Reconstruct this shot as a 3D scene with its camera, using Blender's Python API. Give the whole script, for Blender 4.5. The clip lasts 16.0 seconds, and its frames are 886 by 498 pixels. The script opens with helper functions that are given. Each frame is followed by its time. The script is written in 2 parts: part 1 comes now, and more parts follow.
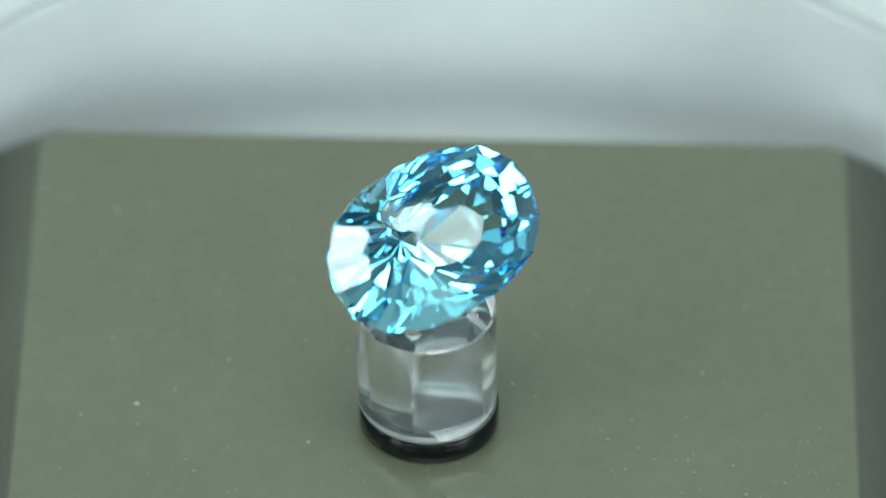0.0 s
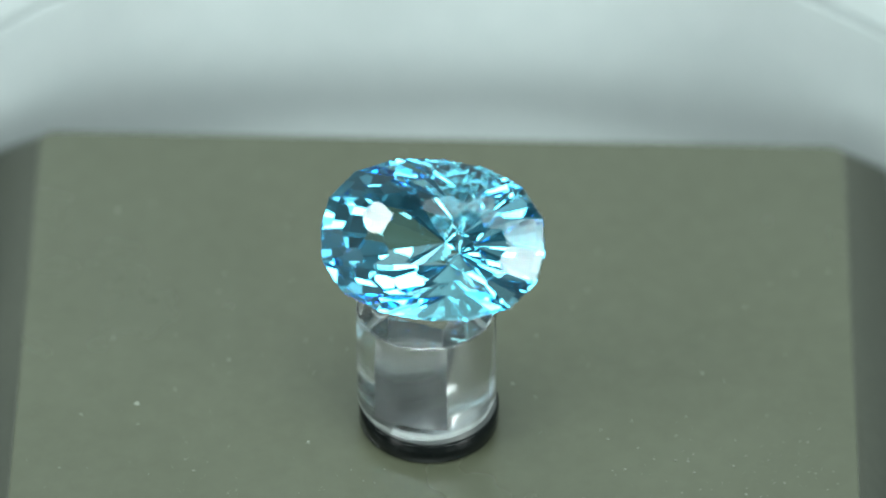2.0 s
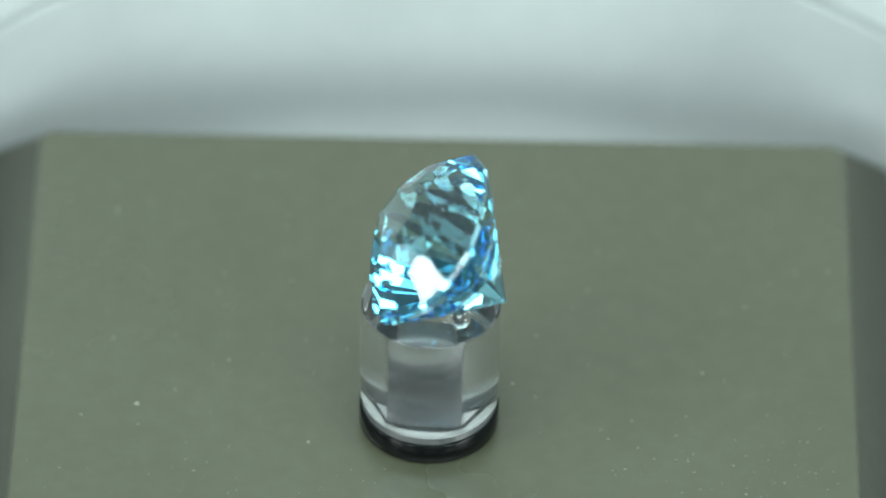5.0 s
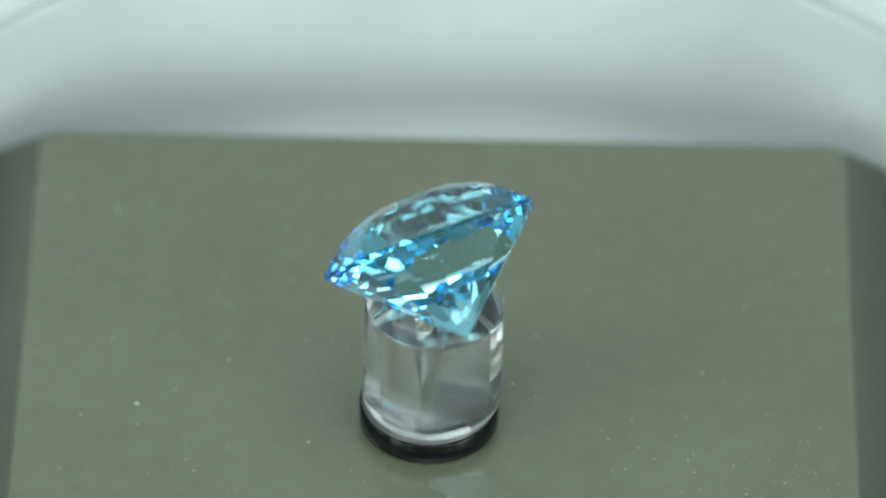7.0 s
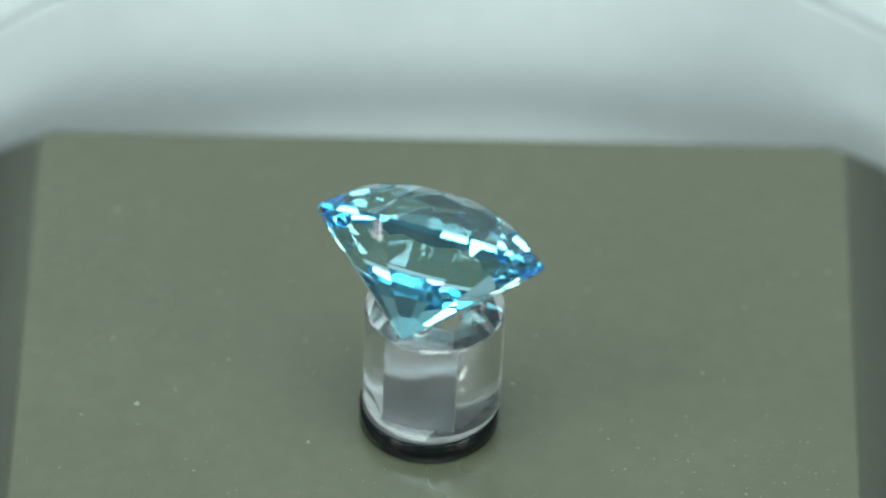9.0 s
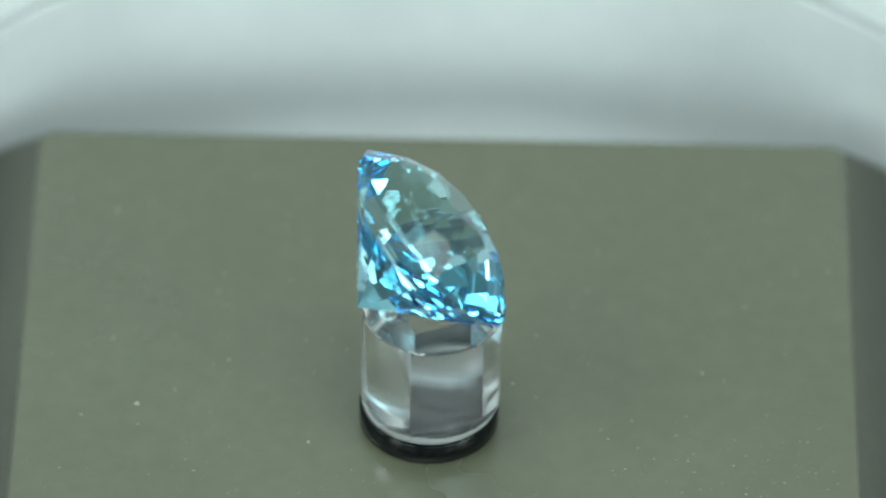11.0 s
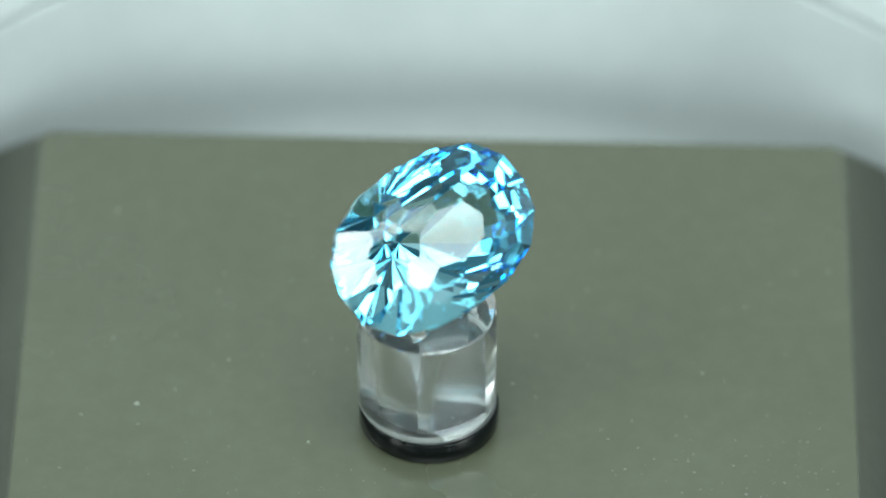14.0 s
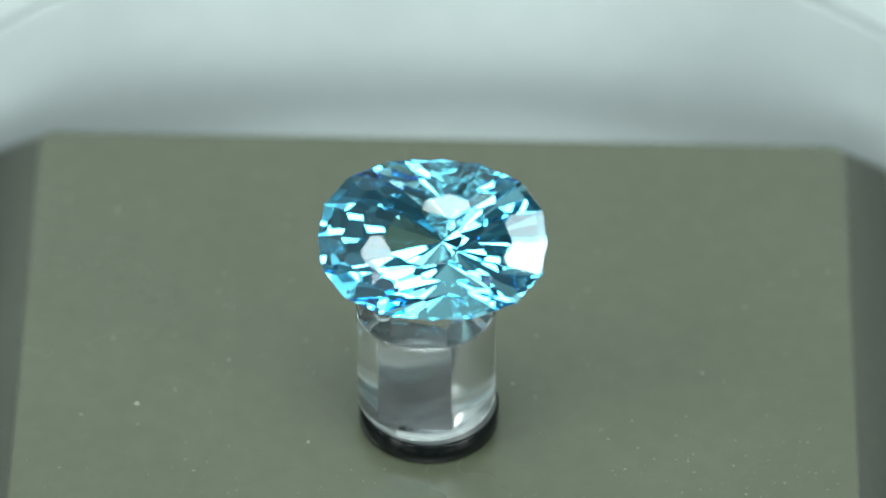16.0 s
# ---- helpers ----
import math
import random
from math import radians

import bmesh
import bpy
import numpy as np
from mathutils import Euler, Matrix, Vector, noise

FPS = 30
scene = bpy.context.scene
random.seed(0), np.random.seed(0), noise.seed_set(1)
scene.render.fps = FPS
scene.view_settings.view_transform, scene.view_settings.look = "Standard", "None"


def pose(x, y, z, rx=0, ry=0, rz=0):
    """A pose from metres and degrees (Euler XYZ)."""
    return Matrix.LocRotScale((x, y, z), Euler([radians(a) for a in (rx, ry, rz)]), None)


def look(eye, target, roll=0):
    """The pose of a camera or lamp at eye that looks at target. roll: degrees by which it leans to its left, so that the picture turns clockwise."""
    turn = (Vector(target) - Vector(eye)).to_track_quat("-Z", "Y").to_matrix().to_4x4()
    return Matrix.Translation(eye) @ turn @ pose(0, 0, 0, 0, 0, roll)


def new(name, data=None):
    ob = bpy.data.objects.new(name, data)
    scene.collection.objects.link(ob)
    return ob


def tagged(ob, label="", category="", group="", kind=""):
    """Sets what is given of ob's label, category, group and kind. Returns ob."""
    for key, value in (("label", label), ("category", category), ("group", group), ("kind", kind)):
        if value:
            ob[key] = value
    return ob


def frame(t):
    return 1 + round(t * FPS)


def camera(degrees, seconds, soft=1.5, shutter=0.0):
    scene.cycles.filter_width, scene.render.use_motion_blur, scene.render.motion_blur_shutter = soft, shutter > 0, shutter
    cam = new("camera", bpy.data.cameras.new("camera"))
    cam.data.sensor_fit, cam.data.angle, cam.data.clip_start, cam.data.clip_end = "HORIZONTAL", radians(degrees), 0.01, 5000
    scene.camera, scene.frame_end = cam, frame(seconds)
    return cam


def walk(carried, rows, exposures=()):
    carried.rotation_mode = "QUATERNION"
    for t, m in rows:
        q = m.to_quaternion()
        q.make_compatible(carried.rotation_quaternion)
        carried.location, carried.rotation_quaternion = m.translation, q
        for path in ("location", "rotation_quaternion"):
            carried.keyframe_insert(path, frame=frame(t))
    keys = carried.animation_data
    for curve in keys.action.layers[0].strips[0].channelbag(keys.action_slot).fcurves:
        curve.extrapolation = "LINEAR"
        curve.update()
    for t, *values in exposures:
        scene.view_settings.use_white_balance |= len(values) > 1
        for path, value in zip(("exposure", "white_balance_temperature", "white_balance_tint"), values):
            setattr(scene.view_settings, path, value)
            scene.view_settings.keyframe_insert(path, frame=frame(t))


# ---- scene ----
MM = 0.001

# ---- camera ----
cam = camera(7.477, 16.0, soft=2.0)
ELEV = radians(41.3)
FORE = Vector((0, math.cos(ELEV), -math.sin(ELEV)))
SIDE = Vector((1, 0, 0))
UP = SIDE.cross(FORE)
AIM = Vector((0, 0, 0)) + UP * 7.46 * MM + SIDE * 0.50 * MM
EYE = AIM - FORE * 300 * MM
STAND = look(EYE, AIM, 0.96)
cam.data.dof.use_dof = True
cam.data.dof.focus_distance = 0.2955
cam.data.dof.aperture_fstop = 30
walk(cam, [(0.0, STAND), (16.0, STAND)])

# ---- light ----
world = bpy.data.worlds.new("world")
scene.world = world
world.use_nodes = True
world.node_tree.nodes["Background"].inputs[0].default_value = (0.80, 0.95, 0.95, 1)
world.node_tree.nodes["Background"].inputs[1].default_value = 0.10
scene.view_settings.exposure = -0.30
scene.cycles.max_bounces, scene.cycles.glossy_bounces, scene.cycles.transmission_bounces = 24, 16, 16
scene.cycles.caustics_refractive, scene.cycles.caustics_reflective = True, True


def area_lamp(name, eye, target, w, h, watts, colour):
    data = bpy.data.lights.new(name, "AREA")
    data.shape, data.size, data.size_y = "RECTANGLE", w, h
    data.energy, data.color = watts, colour
    ob = new(name, data)
    ob.matrix_world = look(eye, target)
    return ob


def led_lamp(azimuth, elevation, watts, size=0.036, far=0.40):
    """An unseen lamp, by its bearing from the plate (degrees; -90 is the front), mostly traced from the gem's flashes.
    """
    az, el = radians(azimuth), radians(elevation)
    eye = (far * math.cos(el) * math.cos(az), far * math.cos(el) * math.sin(az), far * math.sin(el))
    area_lamp("led_lamp", eye, (0, 0, 0.008), size, size, watts, (0.84, 1.0, 0.9655))


# Broad unseen lamp under the tent's roof, added as overall fill.
area_lamp("tent_lamp", (0.02, 0.00, 0.42), (0, 0, 0), 0.30, 0.30, 0.90, (0.84, 1.0, 0.965))
for az, el, watts, size, far in (
        (-40, 15, 0.45, 0.095, 0.37), (-84, 10, 0.34, 0.085, 0.37), (-118, 21, 0.40, 0.085, 0.37), (-140, 20, 0.36, 0.090, 0.37),
        (-153, 50, 0.40, 0.080, 0.37), (-86, 80, 0.85, 0.160, 0.37), (-58, 22, 0.46, 0.085, 0.37), (-171, 33, 0.18, 0.050, 0.32),
        (130, 60, 0.20, 0.050, 0.34)):
    led_lamp(az, el, watts, size, far)
# Small unseen fill lamps added low in front, to whiten the gem's lower facets.
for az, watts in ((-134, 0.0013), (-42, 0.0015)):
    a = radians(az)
    area_lamp("low_fill_lamp", (0.0275 * math.cos(a), 0.0275 * math.sin(a), 0.002), (0, 0, 0.008), 0.009, 0.005, watts, (0.97, 1.0, 0.985))
area_lamp("side_panel_right", (0.29, -0.16, 0.18), (0, 0, 0), 0.16, 0.14, 0.75, (0.845, 1.0, 0.97))
area_lamp("side_panel_left", (-0.29, -0.22, 0.18), (0, 0, 0), 0.12, 0.12, 0.12, (0.845, 1.0, 0.97))


# ---- materials ----
def material(name, base, rough=0.5, metal=0.0, spec=0.5):
    mat = bpy.data.materials.new(name)
    mat.use_nodes = True
    b = mat.node_tree.nodes["Principled BSDF"]
    b.inputs["Base Color"].default_value = (*base, 1)
    b.inputs["Roughness"].default_value = rough
    b.inputs["Metallic"].default_value = metal
    b.inputs["Specular IOR Level"].default_value = spec
    return mat


def link(mat, a, b):
    mat.node_tree.links.new(a, b)


def node(mat, kind, **inputs):
    n = mat.node_tree.nodes.new(kind)
    for key, value in inputs.items():
        n.inputs[key.replace("_", " ")].default_value = value
    return n


def mottled(name, dark, light, rough, scale, fine, bump=0.0, rough_span=0.1):
    """A painted or moulded surface with soft blotches, fine grain and uneven gloss."""
    mat = material(name, light, rough)
    b = mat.node_tree.nodes["Principled BSDF"]
    co = node(mat, "ShaderNodeTexCoord")
    big = node(mat, "ShaderNodeTexNoise", Scale=scale, Detail=4.0, Roughness=0.6)
    small = node(mat, "ShaderNodeTexNoise", Scale=fine, Detail=3.0, Roughness=0.7)
    link(mat, co.outputs["Object"], big.inputs["Vector"])
    link(mat, co.outputs["Object"], small.inputs["Vector"])
    add = node(mat, "ShaderNodeMath")
    add.operation = "ADD"
    half = node(mat, "ShaderNodeMath")
    half.operation = "MULTIPLY"
    half.inputs[1].default_value = 0.5
    link(mat, big.outputs["Fac"], add.inputs[0])
    link(mat, small.outputs["Fac"], add.inputs[1])
    link(mat, add.outputs[0], half.inputs[0])
    ramp = node(mat, "ShaderNodeValToRGB")
    ramp.color_ramp.elements[0].position, ramp.color_ramp.elements[0].color = 0.35, (*dark, 1)
    ramp.color_ramp.elements[1].position, ramp.color_ramp.elements[1].color = 0.65, (*light, 1)
    link(mat, half.outputs[0], ramp.inputs["Fac"])
    link(mat, ramp.outputs["Color"], b.inputs["Base Color"])
    span = node(mat, "ShaderNodeMapRange", From_Min=0.3, From_Max=0.7, To_Min=rough - rough_span, To_Max=rough + rough_span)
    link(mat, big.outputs["Fac"], span.inputs["Value"])
    link(mat, span.outputs["Result"], b.inputs["Roughness"])
    if bump:
        bp = node(mat, "ShaderNodeBump", Strength=bump, Distance=0.00005)
        link(mat, small.outputs["Fac"], bp.inputs["Height"])
        link(mat, bp.outputs["Normal"], b.inputs["Normal"])
    return mat


def clear(name, colour, ior, rough=0.0):
    mat = bpy.data.materials.new(name)
    mat.use_nodes = True
    nt = mat.node_tree
    nt.nodes.remove(nt.nodes["Principled BSDF"])
    g = nt.nodes.new("ShaderNodeBsdfGlass")
    g.inputs["Color"].default_value = (*colour, 1)
    g.inputs["IOR"].default_value = ior
    g.inputs["Roughness"].default_value = rough
    nt.links.new(g.outputs[0], nt.nodes["Material Output"].inputs[0])
    return mat


def gem_glass(name, through_tint, deep_tint, ior):
    """A cut stone: clear gloss outside, blue that deepens with every bounce within."""
    mat = bpy.data.materials.new(name)
    mat.use_nodes = True
    nt = mat.node_tree
    nt.nodes.remove(nt.nodes["Principled BSDF"])
    refr = node(mat, "ShaderNodeBsdfRefraction", Color=(*through_tint, 1), Roughness=0.03, IOR=ior)
    gloss = node(mat, "ShaderNodeBsdfGlossy", Roughness=0.02)
    fres = node(mat, "ShaderNodeFresnel", IOR=ior)
    ramp = node(mat, "ShaderNodeValToRGB")
    ramp.color_ramp.elements[0].position, ramp.color_ramp.elements[0].color = 0.55, (0.97, 0.98, 1.0, 1)
    ramp.color_ramp.elements[1].position, ramp.color_ramp.elements[1].color = 0.95, (*deep_tint, 1)
    mix = node(mat, "ShaderNodeMixShader")
    link(mat, fres.outputs[0], ramp.inputs["Fac"])
    link(mat, ramp.outputs["Color"], gloss.inputs["Color"])
    link(mat, fres.outputs[0], mix.inputs[0])
    link(mat, refr.outputs[0], mix.inputs[1])
    link(mat, gloss.outputs[0], mix.inputs[2])
    link(mat, mix.outputs[0], nt.nodes["Material Output"].inputs[0])
    return mat


def hazy(mat, amount, colour):
    """Adds a little milky scatter to a clear plastic."""
    nt = mat.node_tree
    out = nt.nodes["Material Output"]
    first = out.inputs[0].links[0].from_socket
    milk = node(mat, "ShaderNodeBsdfDiffuse", Color=(*colour, 1))
    mix = node(mat, "ShaderNodeMixShader", Fac=amount)
    link(mat, first, mix.inputs[1])
    link(mat, milk.outputs[0], mix.inputs[2])
    link(mat, mix.outputs[0], out.inputs[0])
    return mat


PLATE = mottled("plate_grey", (0.066, 0.070, 0.045), (0.080, 0.0845, 0.057), 0.25, 60, 900, 0.03, 0.04)
PLATE.node_tree.nodes["Principled BSDF"].inputs["Specular IOR Level"].default_value = 1.0
BASE = mottled("base_dark", (0.050, 0.053, 0.040), (0.066, 0.069, 0.053), 0.6, 90, 1500, 0.1)
WHITE = mottled("dish_white", (0.425, 0.452, 0.462), (0.465, 0.488, 0.498), 0.38, 25, 600, 0.02)
PAD = mottled("grey_tone_pad", (0.05, 0.055, 0.055), (0.09, 0.095, 0.095), 0.3, 300, 3000)
RUBBER = mottled("black_plastic", (0.002, 0.003, 0.003), (0.005, 0.006, 0.006), 0.12, 400, 3000, 0.05, 0.04)
RUBBER.node_tree.nodes["Principled BSDF"].inputs["Specular IOR Level"].default_value = 0.12
# One stone in two tints: the deeper crown stands in for longer light paths.
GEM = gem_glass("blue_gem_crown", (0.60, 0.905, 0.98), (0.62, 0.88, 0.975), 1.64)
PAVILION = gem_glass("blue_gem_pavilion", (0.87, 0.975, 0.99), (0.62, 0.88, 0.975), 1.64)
ACRYLIC = hazy(clear("clear_acrylic", (0.985, 0.99, 0.99), 1.49, 0.015), 0.012, (0.8, 0.8, 0.8))
FROSTED = hazy(clear("frosted_acrylic", (0.97, 0.965, 0.985), 1.49, 0.14), 0.015, (0.50, 0.49, 0.53))
# Milky tone painted on the post's foot, for light caught in its chamfer.
FOOT = hazy(clear("bright_foot_acrylic", (0.97, 0.98, 0.98), 1.49, 0.25), 0.30, (0.62, 0.66, 0.65))
DUST = mottled("dust_fleck", (0.22, 0.235, 0.20), (0.34, 0.36, 0.31), 0.8, 2000, 9000)
FINE = mottled("fine_dust", (0.12, 0.125, 0.10), (0.19, 0.20, 0.17), 0.8, 2000, 9000)
WALL = mottled("tent_fabric", (0.22, 0.24, 0.245), (0.27, 0.29, 0.295), 0.7, 3, 60)
# Unseen back wall's tone, set paler to even out the reflection in the plate.
BOUNCE = mottled("grey_bounce_wall", (0.27, 0.29, 0.285), (0.32, 0.34, 0.335), 0.7, 3, 60)
TABLE = mottled("tent_floor", (0.10, 0.10, 0.10), (0.15, 0.15, 0.15), 0.5, 12, 150)


# ---- mesh helpers ----
def thing(name, bm, mat, m=None, smooth=False):
    me = bpy.data.meshes.new(name)
    bm.to_mesh(me)
    bm.free()
    me.materials.append(mat)
    if smooth:
        for p in me.polygons:
            p.use_smooth = True
    ob = new(name, me)
    if m is not None:
        ob.matrix_world = m
    return ob


def part(name, bm, mat, parent, label="", smooth=False):
    ob = thing(name, bm, mat, None, smooth)
    ob.parent = parent
    if label:
        tagged(ob, label)
    return ob


def lathe(profile, n=96, closed=True):
    """Turns (radius, height) points in mm about the z axis; a closed profile makes a ring or solid."""
    bm = bmesh.new()
    rings = []
    for r, z in profile:
        if r < 1e-6:
            rings.append([bm.verts.new((0, 0, z * MM))])
        else:
            rings.append([bm.verts.new((r * MM * math.cos(2 * math.pi * i / n), r * MM * math.sin(2 * math.pi * i / n), z * MM)) for i in range(n)])
    pairs = list(zip(rings, rings[1:]))
    if closed:
        pairs.append((rings[-1], rings[0]))
    for a, b in pairs:
        for i in range(n):
            j = (i + 1) % n
            ring = [a[i % len(a)], a[j % len(a)], b[j % len(b)], b[i % len(b)]]
            ring = list(dict.fromkeys(ring))
            if len(ring) > 2:
                bm.faces.new(ring)
    bmesh.ops.recalc_face_normals(bm, faces=bm.faces)
    return bm


def block(x0, x1, y0, y1, z0, z1, bevel=0.0, seg=3):
    bm = bmesh.new()
    bmesh.ops.create_cube(bm, size=1, matrix=Matrix.Translation(((x0 + x1) / 2, (y0 + y1) / 2, (z0 + z1) / 2)) @ Matrix.Diagonal((x1 - x0, y1 - y0, z1 - z0, 1)))
    if bevel:
        bmesh.ops.bevel(bm, geom=bm.edges[:], offset=bevel, segments=seg, profile=0.5, affect="EDGES")
    return bm


# ---- unseen tent round the display, added to bounce light and be mirrored in the gem ----
TOP = -0.016
TENT_X, TENT_F, TENT_B, TENT_H = 0.34, -0.42, 0.20, 0.46
tagged(thing("floor", block(-TENT_X - 0.01, TENT_X + 0.01, TENT_F - 0.01, TENT_B + 0.01, TOP - 0.01, TOP), TABLE), "plain dark floor of the light tent", "floor", kind="structure")
for nm, box in (("wall_north", (-TENT_X, TENT_X, TENT_B, TENT_B + 0.01, TOP, TENT_H)), ("wall_south", (-TENT_X, TENT_X, TENT_F - 0.01, TENT_F, TOP, TENT_H)),
                ("wall_east", (TENT_X, TENT_X + 0.01, TENT_F - 0.01, TENT_B + 0.01, TOP, TENT_H)), ("wall_west", (-TENT_X - 0.01, -TENT_X, TENT_F - 0.01, TENT_B + 0.01, TOP, TENT_H))):
    tagged(thing(nm, block(*box), BOUNCE if nm == "wall_north" else WALL), "plain pale wall of an unseen tent, added to bounce light", "tent wall", kind="structure")
tagged(thing("ceiling", block(-TENT_X - 0.01, TENT_X + 0.01, TENT_F - 0.01, TENT_B + 0.01, TENT_H, TENT_H + 0.01), WALL), "plain pale grey roof of an unseen tent, added to bounce light", "tent roof", kind="structure")

# ---- white display dish, dark stand and square plate ----
dish = tagged(new("display_dish"), "round white plastic display dish with a grooved rim", "dish")
dish.matrix_world = pose(0.55 * MM, 0, -0.2 * MM)
part("bowl", lathe([(0, -15.8), (60, -15.8), (60.5, -15.3), (60.5, 3.42), (30.97, 3.42), (30.95, 3.38), (30.66, 3.37), (30.64, 3.35), (30.64, 3.2),
                    (30.3, -6.8), (29.5, -8.8), (27.8, -9.5), (0, -9.5)], 192, False), WHITE, dish, "", True)
part("rim", lathe([(30.97, 3.42), (60.5, 3.42), (60.5, 5.4), (59.5, 6.2), (32.2, 6.2), (31.5, 6.1), (31.05, 5.7), (30.9, 5.2), (30.68, 3.95), (30.66, 3.86), (30.68, 3.84),
                   (30.95, 3.82), (30.97, 3.78)], 192), WHITE, dish, "", True)


def rounded_ring(bm, x0, x1, y0, y1, r, z, steps=8):
    """A ring of points round a rectangle with rounded corners, in mm."""
    pts = []
    for cx, cy, start in ((x1 - r, y0 + r, -90), (x1 - r, y1 - r, 0), (x0 + r, y1 - r, 90), (x0 + r, y0 + r, 180)):
        for k in range(steps + 1):
            a = radians(start + 90 * k / steps)
            pts.append(bm.verts.new(((cx + r * math.cos(a)) * MM, (cy + r * math.sin(a)) * MM, z * MM)))
    return pts


def slab_mesh(levels):
    """A closed block through rounded rectangles (x0, x1, y0, y1, corner radius, height), from the foot up."""
    bm = bmesh.new()
    rows = [rounded_ring(bm, *level) for level in levels]
    for a, b in zip(rows, rows[1:]):
        skin(bm, a, b)
    bm.faces.new(rows[0])
    bm.faces.new(rows[-1])
    bmesh.ops.recalc_face_normals(bm, faces=bm.faces[:])
    return bm


def skin(bm, a, b):
    n = len(a)
    for i in range(n):
        bm.faces.new([a[i], a[(i + 1) % n], b[(i + 1) % n], b[i]])


SQUARE = pose(0.12 * MM, 0.3 * MM, 0, 0, 0, -0.25)
stand = tagged(new("display_stand"), "dark square stand with flared sides under the plate", "stand")
stand.matrix_world = SQUARE
part("foot", slab_mesh([(-20.8, 21.1, -20.8, 21.1, 0.8, -9.7), (-20.8, 21.1, -20.8, 21.1, 0.8, -3.2)]), BASE, stand)
part("flared_skirt", slab_mesh([(-20.9, 21.2, -20.9, 21.2, 0.8, -3.2), (-18.75, 19.15, -18.9, 19.15, 0.75, -0.5), (-18.5, 18.9, -18.6, 18.9, 0.7, -0.22)]), BASE, stand)
plate_bm = slab_mesh([(-18.4, 18.8, -18.5, 18.8, 0.65, -0.22), (-18.42, 18.82, -18.52, 18.82, 0.67, -0.10), (-18.38, 18.78, -18.48, 18.78, 0.63, -0.03), (-18.30, 18.70, -18.40, 18.70, 0.55, 0.0)])
tagged(thing("display_plate", plate_bm, PLATE, SQUARE), "glossy grey-green square display plate with specks of dust", "plate")

# ---- dust on the plate ----
def fleck_mesh(spots):
    """Flat ragged crumbs, each a low lump that lies on the plate."""
    bm = bmesh.new()
    for x, y, r, flat, turn in spots:
        m = Matrix.Translation((x * MM, y * MM, r * 0.25 * MM)) @ Matrix.Rotation(turn, 4, "Z") @ Matrix.Diagonal((r * MM, r * flat * MM, r * 0.3 * MM, 1))
        made = bmesh.ops.create_icosphere(bm, subdivisions=1, radius=1.0, matrix=m)["verts"]
        for v in made:
            v.co.x += random.uniform(-0.25, 0.25) * r * MM
            v.co.y += random.uniform(-0.25, 0.25) * r * flat * MM
    return bm


random.seed(5)
for x, y, r, flat in ((-12.95, 0.55, 0.12, 0.9), (-12.85, -0.75, 0.05, 0.7), (-11.3, 1.55, 0.04, 0.9), (-5.3, -1.75, 0.055, 1.2), (-15.4, -0.2, 0.06, 0.5),
                      (12.15, 3.2, 0.07, 0.8), (-14.4, 13.6, 0.09, 0.9), (18.0, 10.2, 0.06, 0.8), (-14.2, 4.9, 0.09, 0.6)):
    tagged(thing("dust_fleck", fleck_mesh([(x, y, r, flat, random.uniform(0, 3))]), DUST), "pale fleck of dust on the grey plate", "dust fleck", group="dust flecks")
fine = []
for cx, cy, spread, count in ((-8, -4.5, 3.0, 60), (12, -3.5, 3.0, 90), (-13, -5, 3.0, 30), (8, 6, 8, 50), (-10, 9, 7, 40), (16, -3, 1.8, 40), (-7, 5, 3, 24)):
    for _ in range(count):
        x, y = random.gauss(cx, spread), random.gauss(cy, spread * 0.7)
        if abs(x) < 18 and -18 < y < 18.5 and math.hypot(x, y) > 3.6:
            fine.append((x, y, random.choice((0.016, 0.022, 0.03, 0.045, 0.07)), random.uniform(0.3, 1), random.uniform(0, 3)))
tagged(thing("fine_dust", fleck_mesh(fine), FINE), "fine pale dust scattered on the grey plate", "dust", kind="stuff")

# ---- turning parts ----
T0, TURN = 1.092, 14.229


def spin(t):
    return -360.0 * (t - T0) / TURN


disc_bm = lathe([(0, 0), (2.95, 0), (3.08, 0.1), (3.08, 1.0), (2.98, 1.1), (0, 1.1)], 96, False)
disc = tagged(new("spindle"), "black round turning spindle under the clear post", "spindle")
part("disc", disc_bm, RUBBER, disc, "glossy black disc", True)

# Thin pad added under the post, to set the tone seen through its hole.
part("pad", lathe([(0, 1.1), (2.95, 1.1), (2.97, 1.112), (0, 1.112)], 96, False), PAD, disc, "thin dark grey pad, added to tone the view through the post", True)



def ngon_ring(bm, r, z, n, turn=0.0):
    return [bm.verts.new((r * MM * math.cos(turn + 2 * math.pi * i / n), r * MM * math.sin(turn + 2 * math.pi * i / n), z * MM)) for i in range(n)]


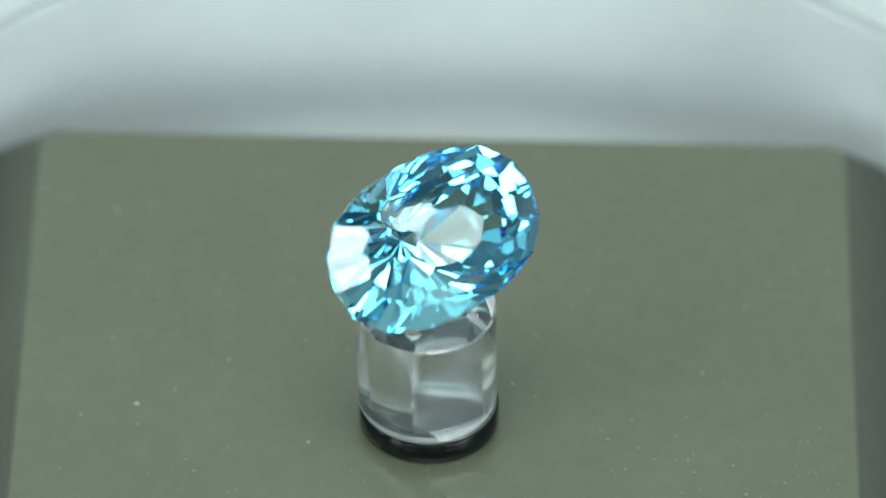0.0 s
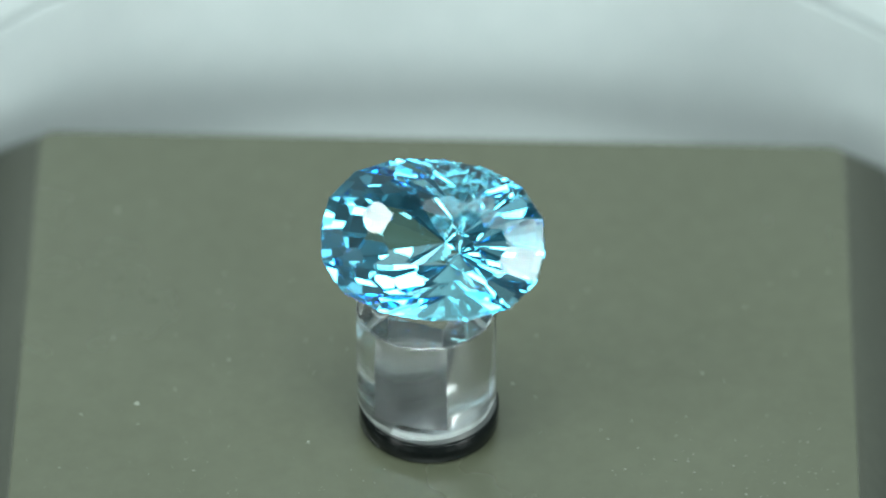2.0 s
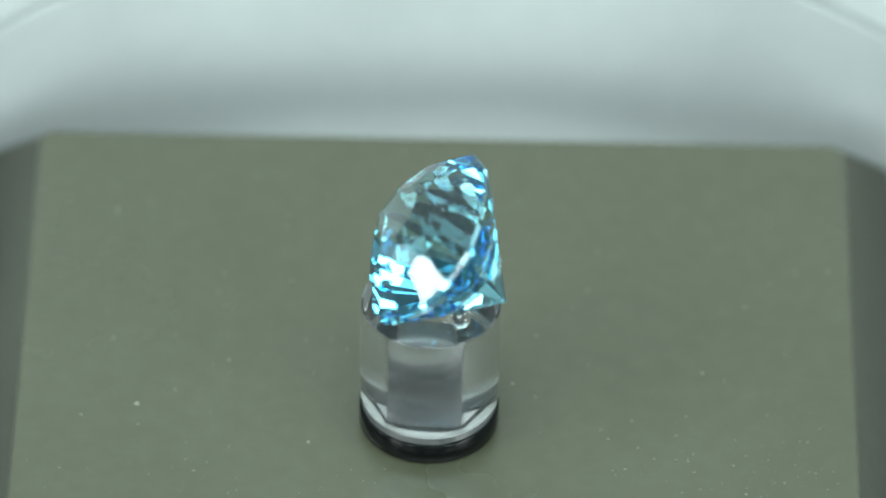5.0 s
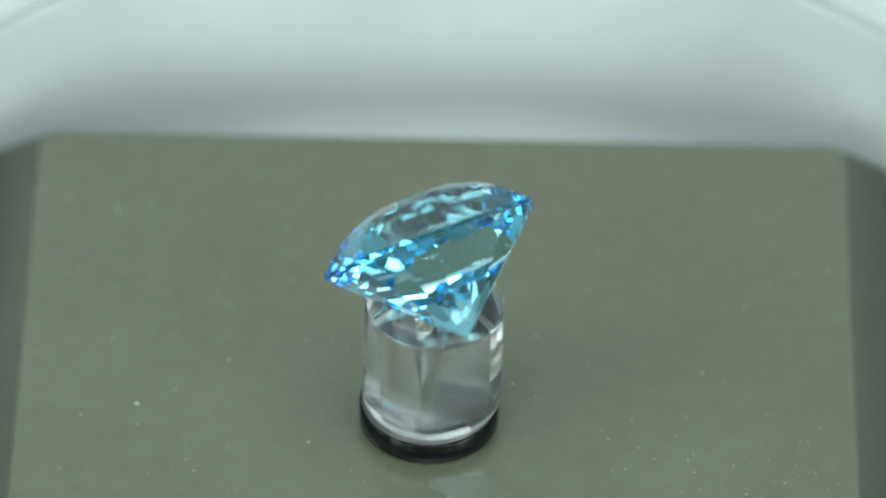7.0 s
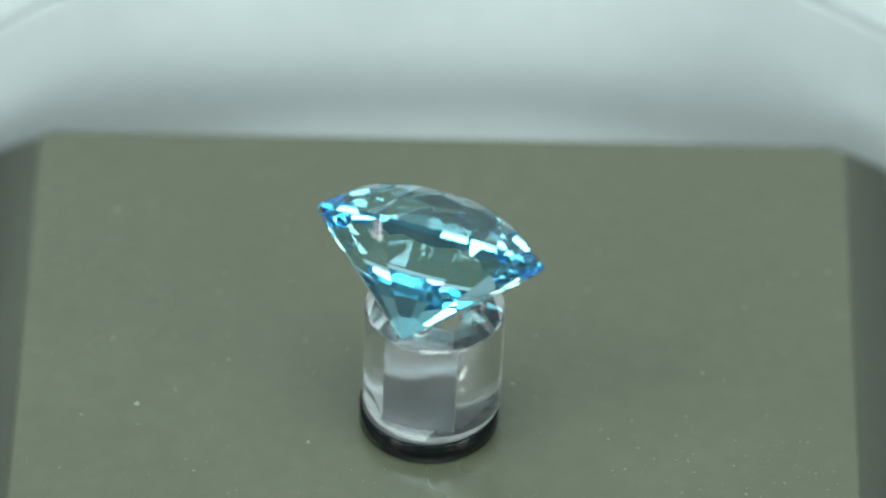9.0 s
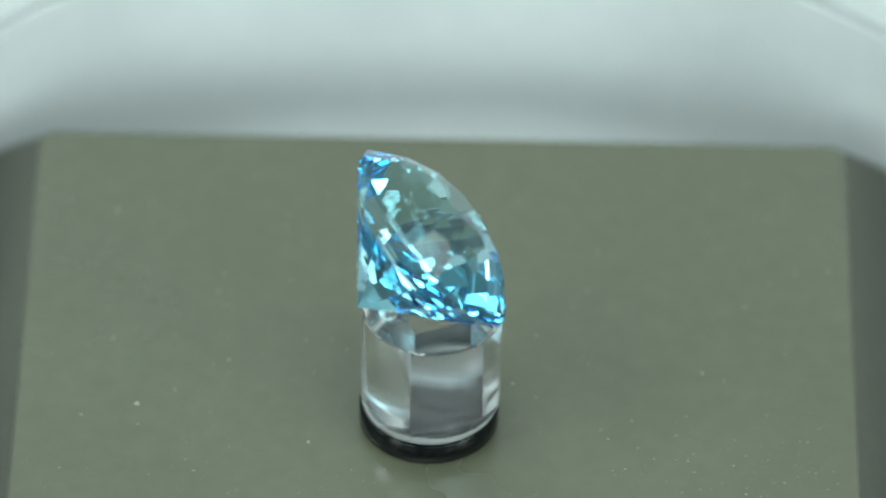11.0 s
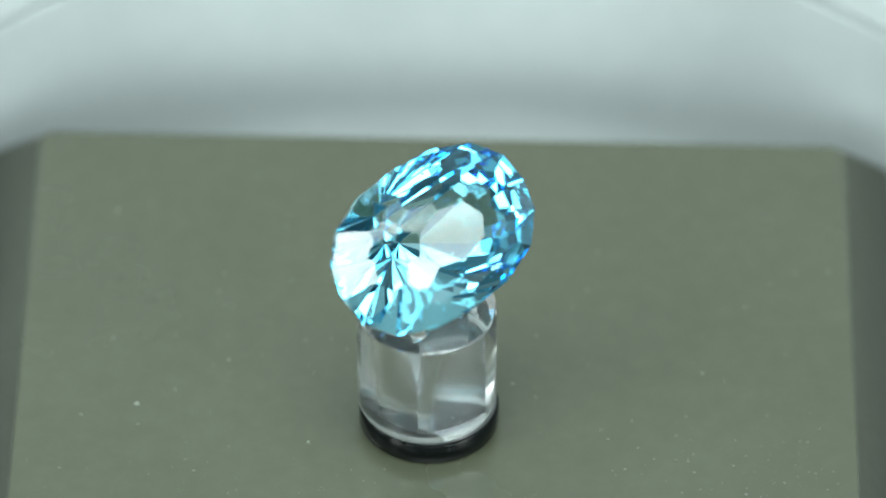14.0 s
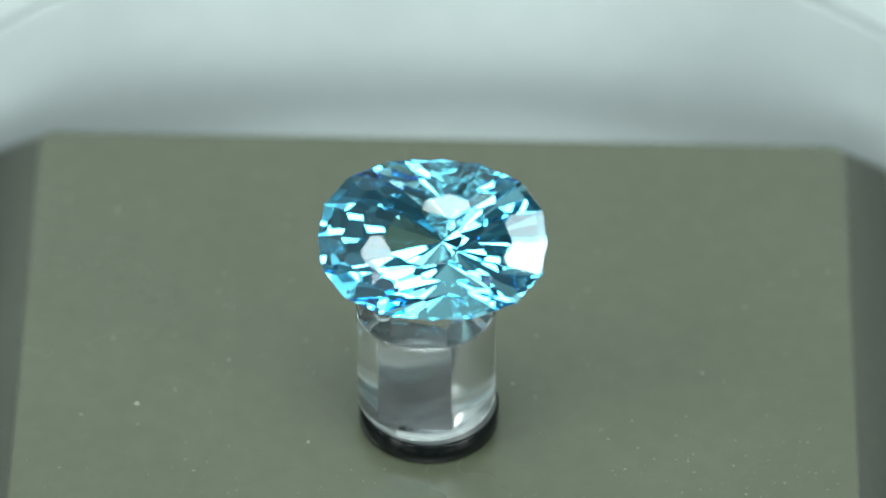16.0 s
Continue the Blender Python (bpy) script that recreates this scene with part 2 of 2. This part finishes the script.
def post_mesh():
    """A clear cylinder with a square blind hole from above."""
    bm = bmesh.new()
    n = 128
    rings = [ngon_ring(bm, r, z, n) for r, z in ((2.80, 0.02), (2.86, 0.05), (2.97, 0.20), (3.04, 0.40), (3.07, 0.60), (3.07, 5.42), (3.04, 5.54), (2.96, 5.58))]
    for a, b in zip(rings, rings[1:]):
        skin(bm, a, b)
    for f in bm.faces:
        f.smooth = True
        f.material_index = 2 if f.calc_center_median().z < 0.55 * MM else 0
    bm.faces.new(rings[0])
    side = HOLE / 2
    lip = ngon_ring(bm, side * math.sqrt(2) + 0.04, 5.58, 4, math.pi / 4)
    mouth = ngon_ring(bm, side * math.sqrt(2), 5.50, 4, math.pi / 4)
    foot = ngon_ring(bm, side * math.sqrt(2), 0.16, 4, math.pi / 4)
    skin(bm, mouth, lip)
    skin(bm, foot, mouth)
    bm.faces.new(foot)
    bm.faces.ensure_lookup_table()
    for f in bm.faces[-5:]:
        f.material_index = 1
    top = rings[-1]
    for k in range(4):
        lo = 16 + 32 * k
        arc = [top[(lo + j) % n] for j in range(33)]
        bm.faces.new([lip[k], *arc, lip[(k + 1) % 4]])
    bmesh.ops.recalc_face_normals(bm, faces=bm.faces[:])
    for e in bm.edges:
        e.smooth = len(e.link_faces) == 2 and e.calc_face_angle() < radians(32)
    return bm


HOLE = 2.60


def bead_mesh(x, y, r, z0, z1):
    bm = bmesh.new()
    bmesh.ops.create_uvsphere(bm, u_segments=24, v_segments=12, radius=1.0,
                              matrix=Matrix.Translation((x * MM, y * MM, (z0 + z1) / 2 * MM)) @ Matrix.Diagonal((r * MM, r * MM, (z1 - z0) / 2 * MM, 1)))
    return bm


post = tagged(new("display_post"), "clear acrylic cylindrical post with a square hole", "display post")
cylinder = part("cylinder", post_mesh(), ACRYLIC, post)
cylinder.data.materials.append(FROSTED)
cylinder.data.materials.append(FOOT)
for x, y, rise in ((0.0, 2.05, 0.80), (-1.5, -1.5, 1.07), (1.5, 1.5, 1.09)):
    part("adhesive_bead", bead_mesh(x, y, 0.42, 5.59, 5.585 + rise), ACRYLIC, post, "clear bead of adhesive", True)


# ---- the gem ----
GA, GB, DEEP = 5.072, 3.487, 4.612


def cut_gem():
    """Intersects facet planes into one closed stone, with its culet at the origin."""
    n = 2.4
    ring = []
    for i in range(16):
        c, s = math.cos(i * math.pi / 8), math.sin(i * math.pi / 8)
        r = (abs(c) ** n + abs(s) ** n) ** (-1 / n)
        ring.append((r * c, r * s))
    planes = []
    edge, half = [], 0.022
    for i in range(16):
        (x0, y0), (x1, y1) = ring[i], ring[(i + 1) % 16]
        nx, ny = y1 - y0, x0 - x1
        k = math.hypot(nx, ny)
        edge.append((nx / k, ny / k, (nx * x0 + ny * y0) / k))
    deep = 1.0

    def cone(nx, ny, r, z, slope):
        """A plane that leans in by slope (rise over run) and passes r out, z up."""
        planes.append((nx * slope, ny * slope, 1.0, slope * r + z))

    for nx, ny, d in edge:
        planes.append((nx, ny, 0.0, d))
        cone(nx, ny, d, half, 0.85)
        planes.append((nx * 1.10 / d, ny * 1.10 / d, -1.0, 1.10 + half))
        lower = 0.955 / d
        planes.append((nx * lower, ny * lower, -1.0, deep))
    for i in range(16):
        c, s = math.cos(i * math.pi / 8), math.sin(i * math.pi / 8)
        d = ring[i][0] * c + ring[i][1] * s
        cone(c, s, d * 0.80, half + 0.185, 0.56 if i % 2 else 0.54)
        if i % 2:
            cone(c, s, d * 0.55, half + 0.325, 0.30)
    planes.append((0.0, 0.0, 1.0, half + 0.399))
    P = np.array(planes)
    N, Dp = P[:, :3], P[:, 3]
    ln = np.linalg.norm(N, axis=1)
    N, Dp = N / ln[:, None], Dp / ln
    verts, owners = [], []
    m = len(P)
    for i in range(m):
        for j in range(i + 1, m):
            cr = np.cross(N[i], N[j])
            if np.linalg.norm(cr) < 1e-6:
                continue
            det = N[j + 1:] @ cr
            for k in np.nonzero(np.abs(det) > 1e-7)[0] + j + 1:
                v = np.linalg.solve(N[[i, j, k]], Dp[[i, j, k]])
                if np.all(N @ v <= Dp + 1e-6):
                    for q, w in enumerate(verts):
                        if np.linalg.norm(v - w) < 2e-4:
                            owners[q] |= {i, j, k}
                            break
                    else:
                        verts.append(v)
                        owners.append({i, j, k})
    bm = bmesh.new()
    made = [bm.verts.new((v[0] * GA * MM, v[1] * GB * MM, (v[2] + deep) * DEEP * MM)) for v in verts]
    for i in range(m):
        ids = [q for q in range(len(verts)) if i in owners[q]]
        if len(ids) < 3:
            continue
        mid = np.mean([verts[q] for q in ids], axis=0)
        u = np.cross(N[i], (0.3, 0.5, 0.8))
        u /= np.linalg.norm(u)
        w = np.cross(N[i], u)
        ids.sort(key=lambda q: math.atan2((verts[q] - mid) @ w, (verts[q] - mid) @ u))
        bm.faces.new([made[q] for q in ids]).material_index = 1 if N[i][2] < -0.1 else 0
    bmesh.ops.recalc_face_normals(bm, faces=bm.faces[:])
    return bm


gem = tagged(thing("gemstone", cut_gem(), GEM), "sky-blue faceted oval gemstone leaning on the clear post", "gemstone")
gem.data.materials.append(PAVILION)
GEM_REST = pose(0.0575 * MM, 3.3475 * MM, 7.408 * MM) @ pose(0, 0, 0, 47.64, 0, 0) @ pose(0, 0, 0, 0, 0, 10.5)
POST_REST = pose(-0.12 * MM, -0.012 * MM, 1.1 * MM) @ pose(0, 0, 0, 0, -0.9, 0) @ pose(0, 0, 0, 0, 0, 2.4)


def motions():
    times = [0.5 * i for i in range(33)]
    walk(gem, [(t, pose(0, 0, 0, 0, 0, spin(t)) @ GEM_REST) for t in times])
    walk(post, [(t, pose(0, 0, 0, 0, 0, spin(t)) @ POST_REST) for t in times])
    walk(disc, [(t, pose(0, 0, 0, 0, 0, spin(t))) for t in times])


motions()
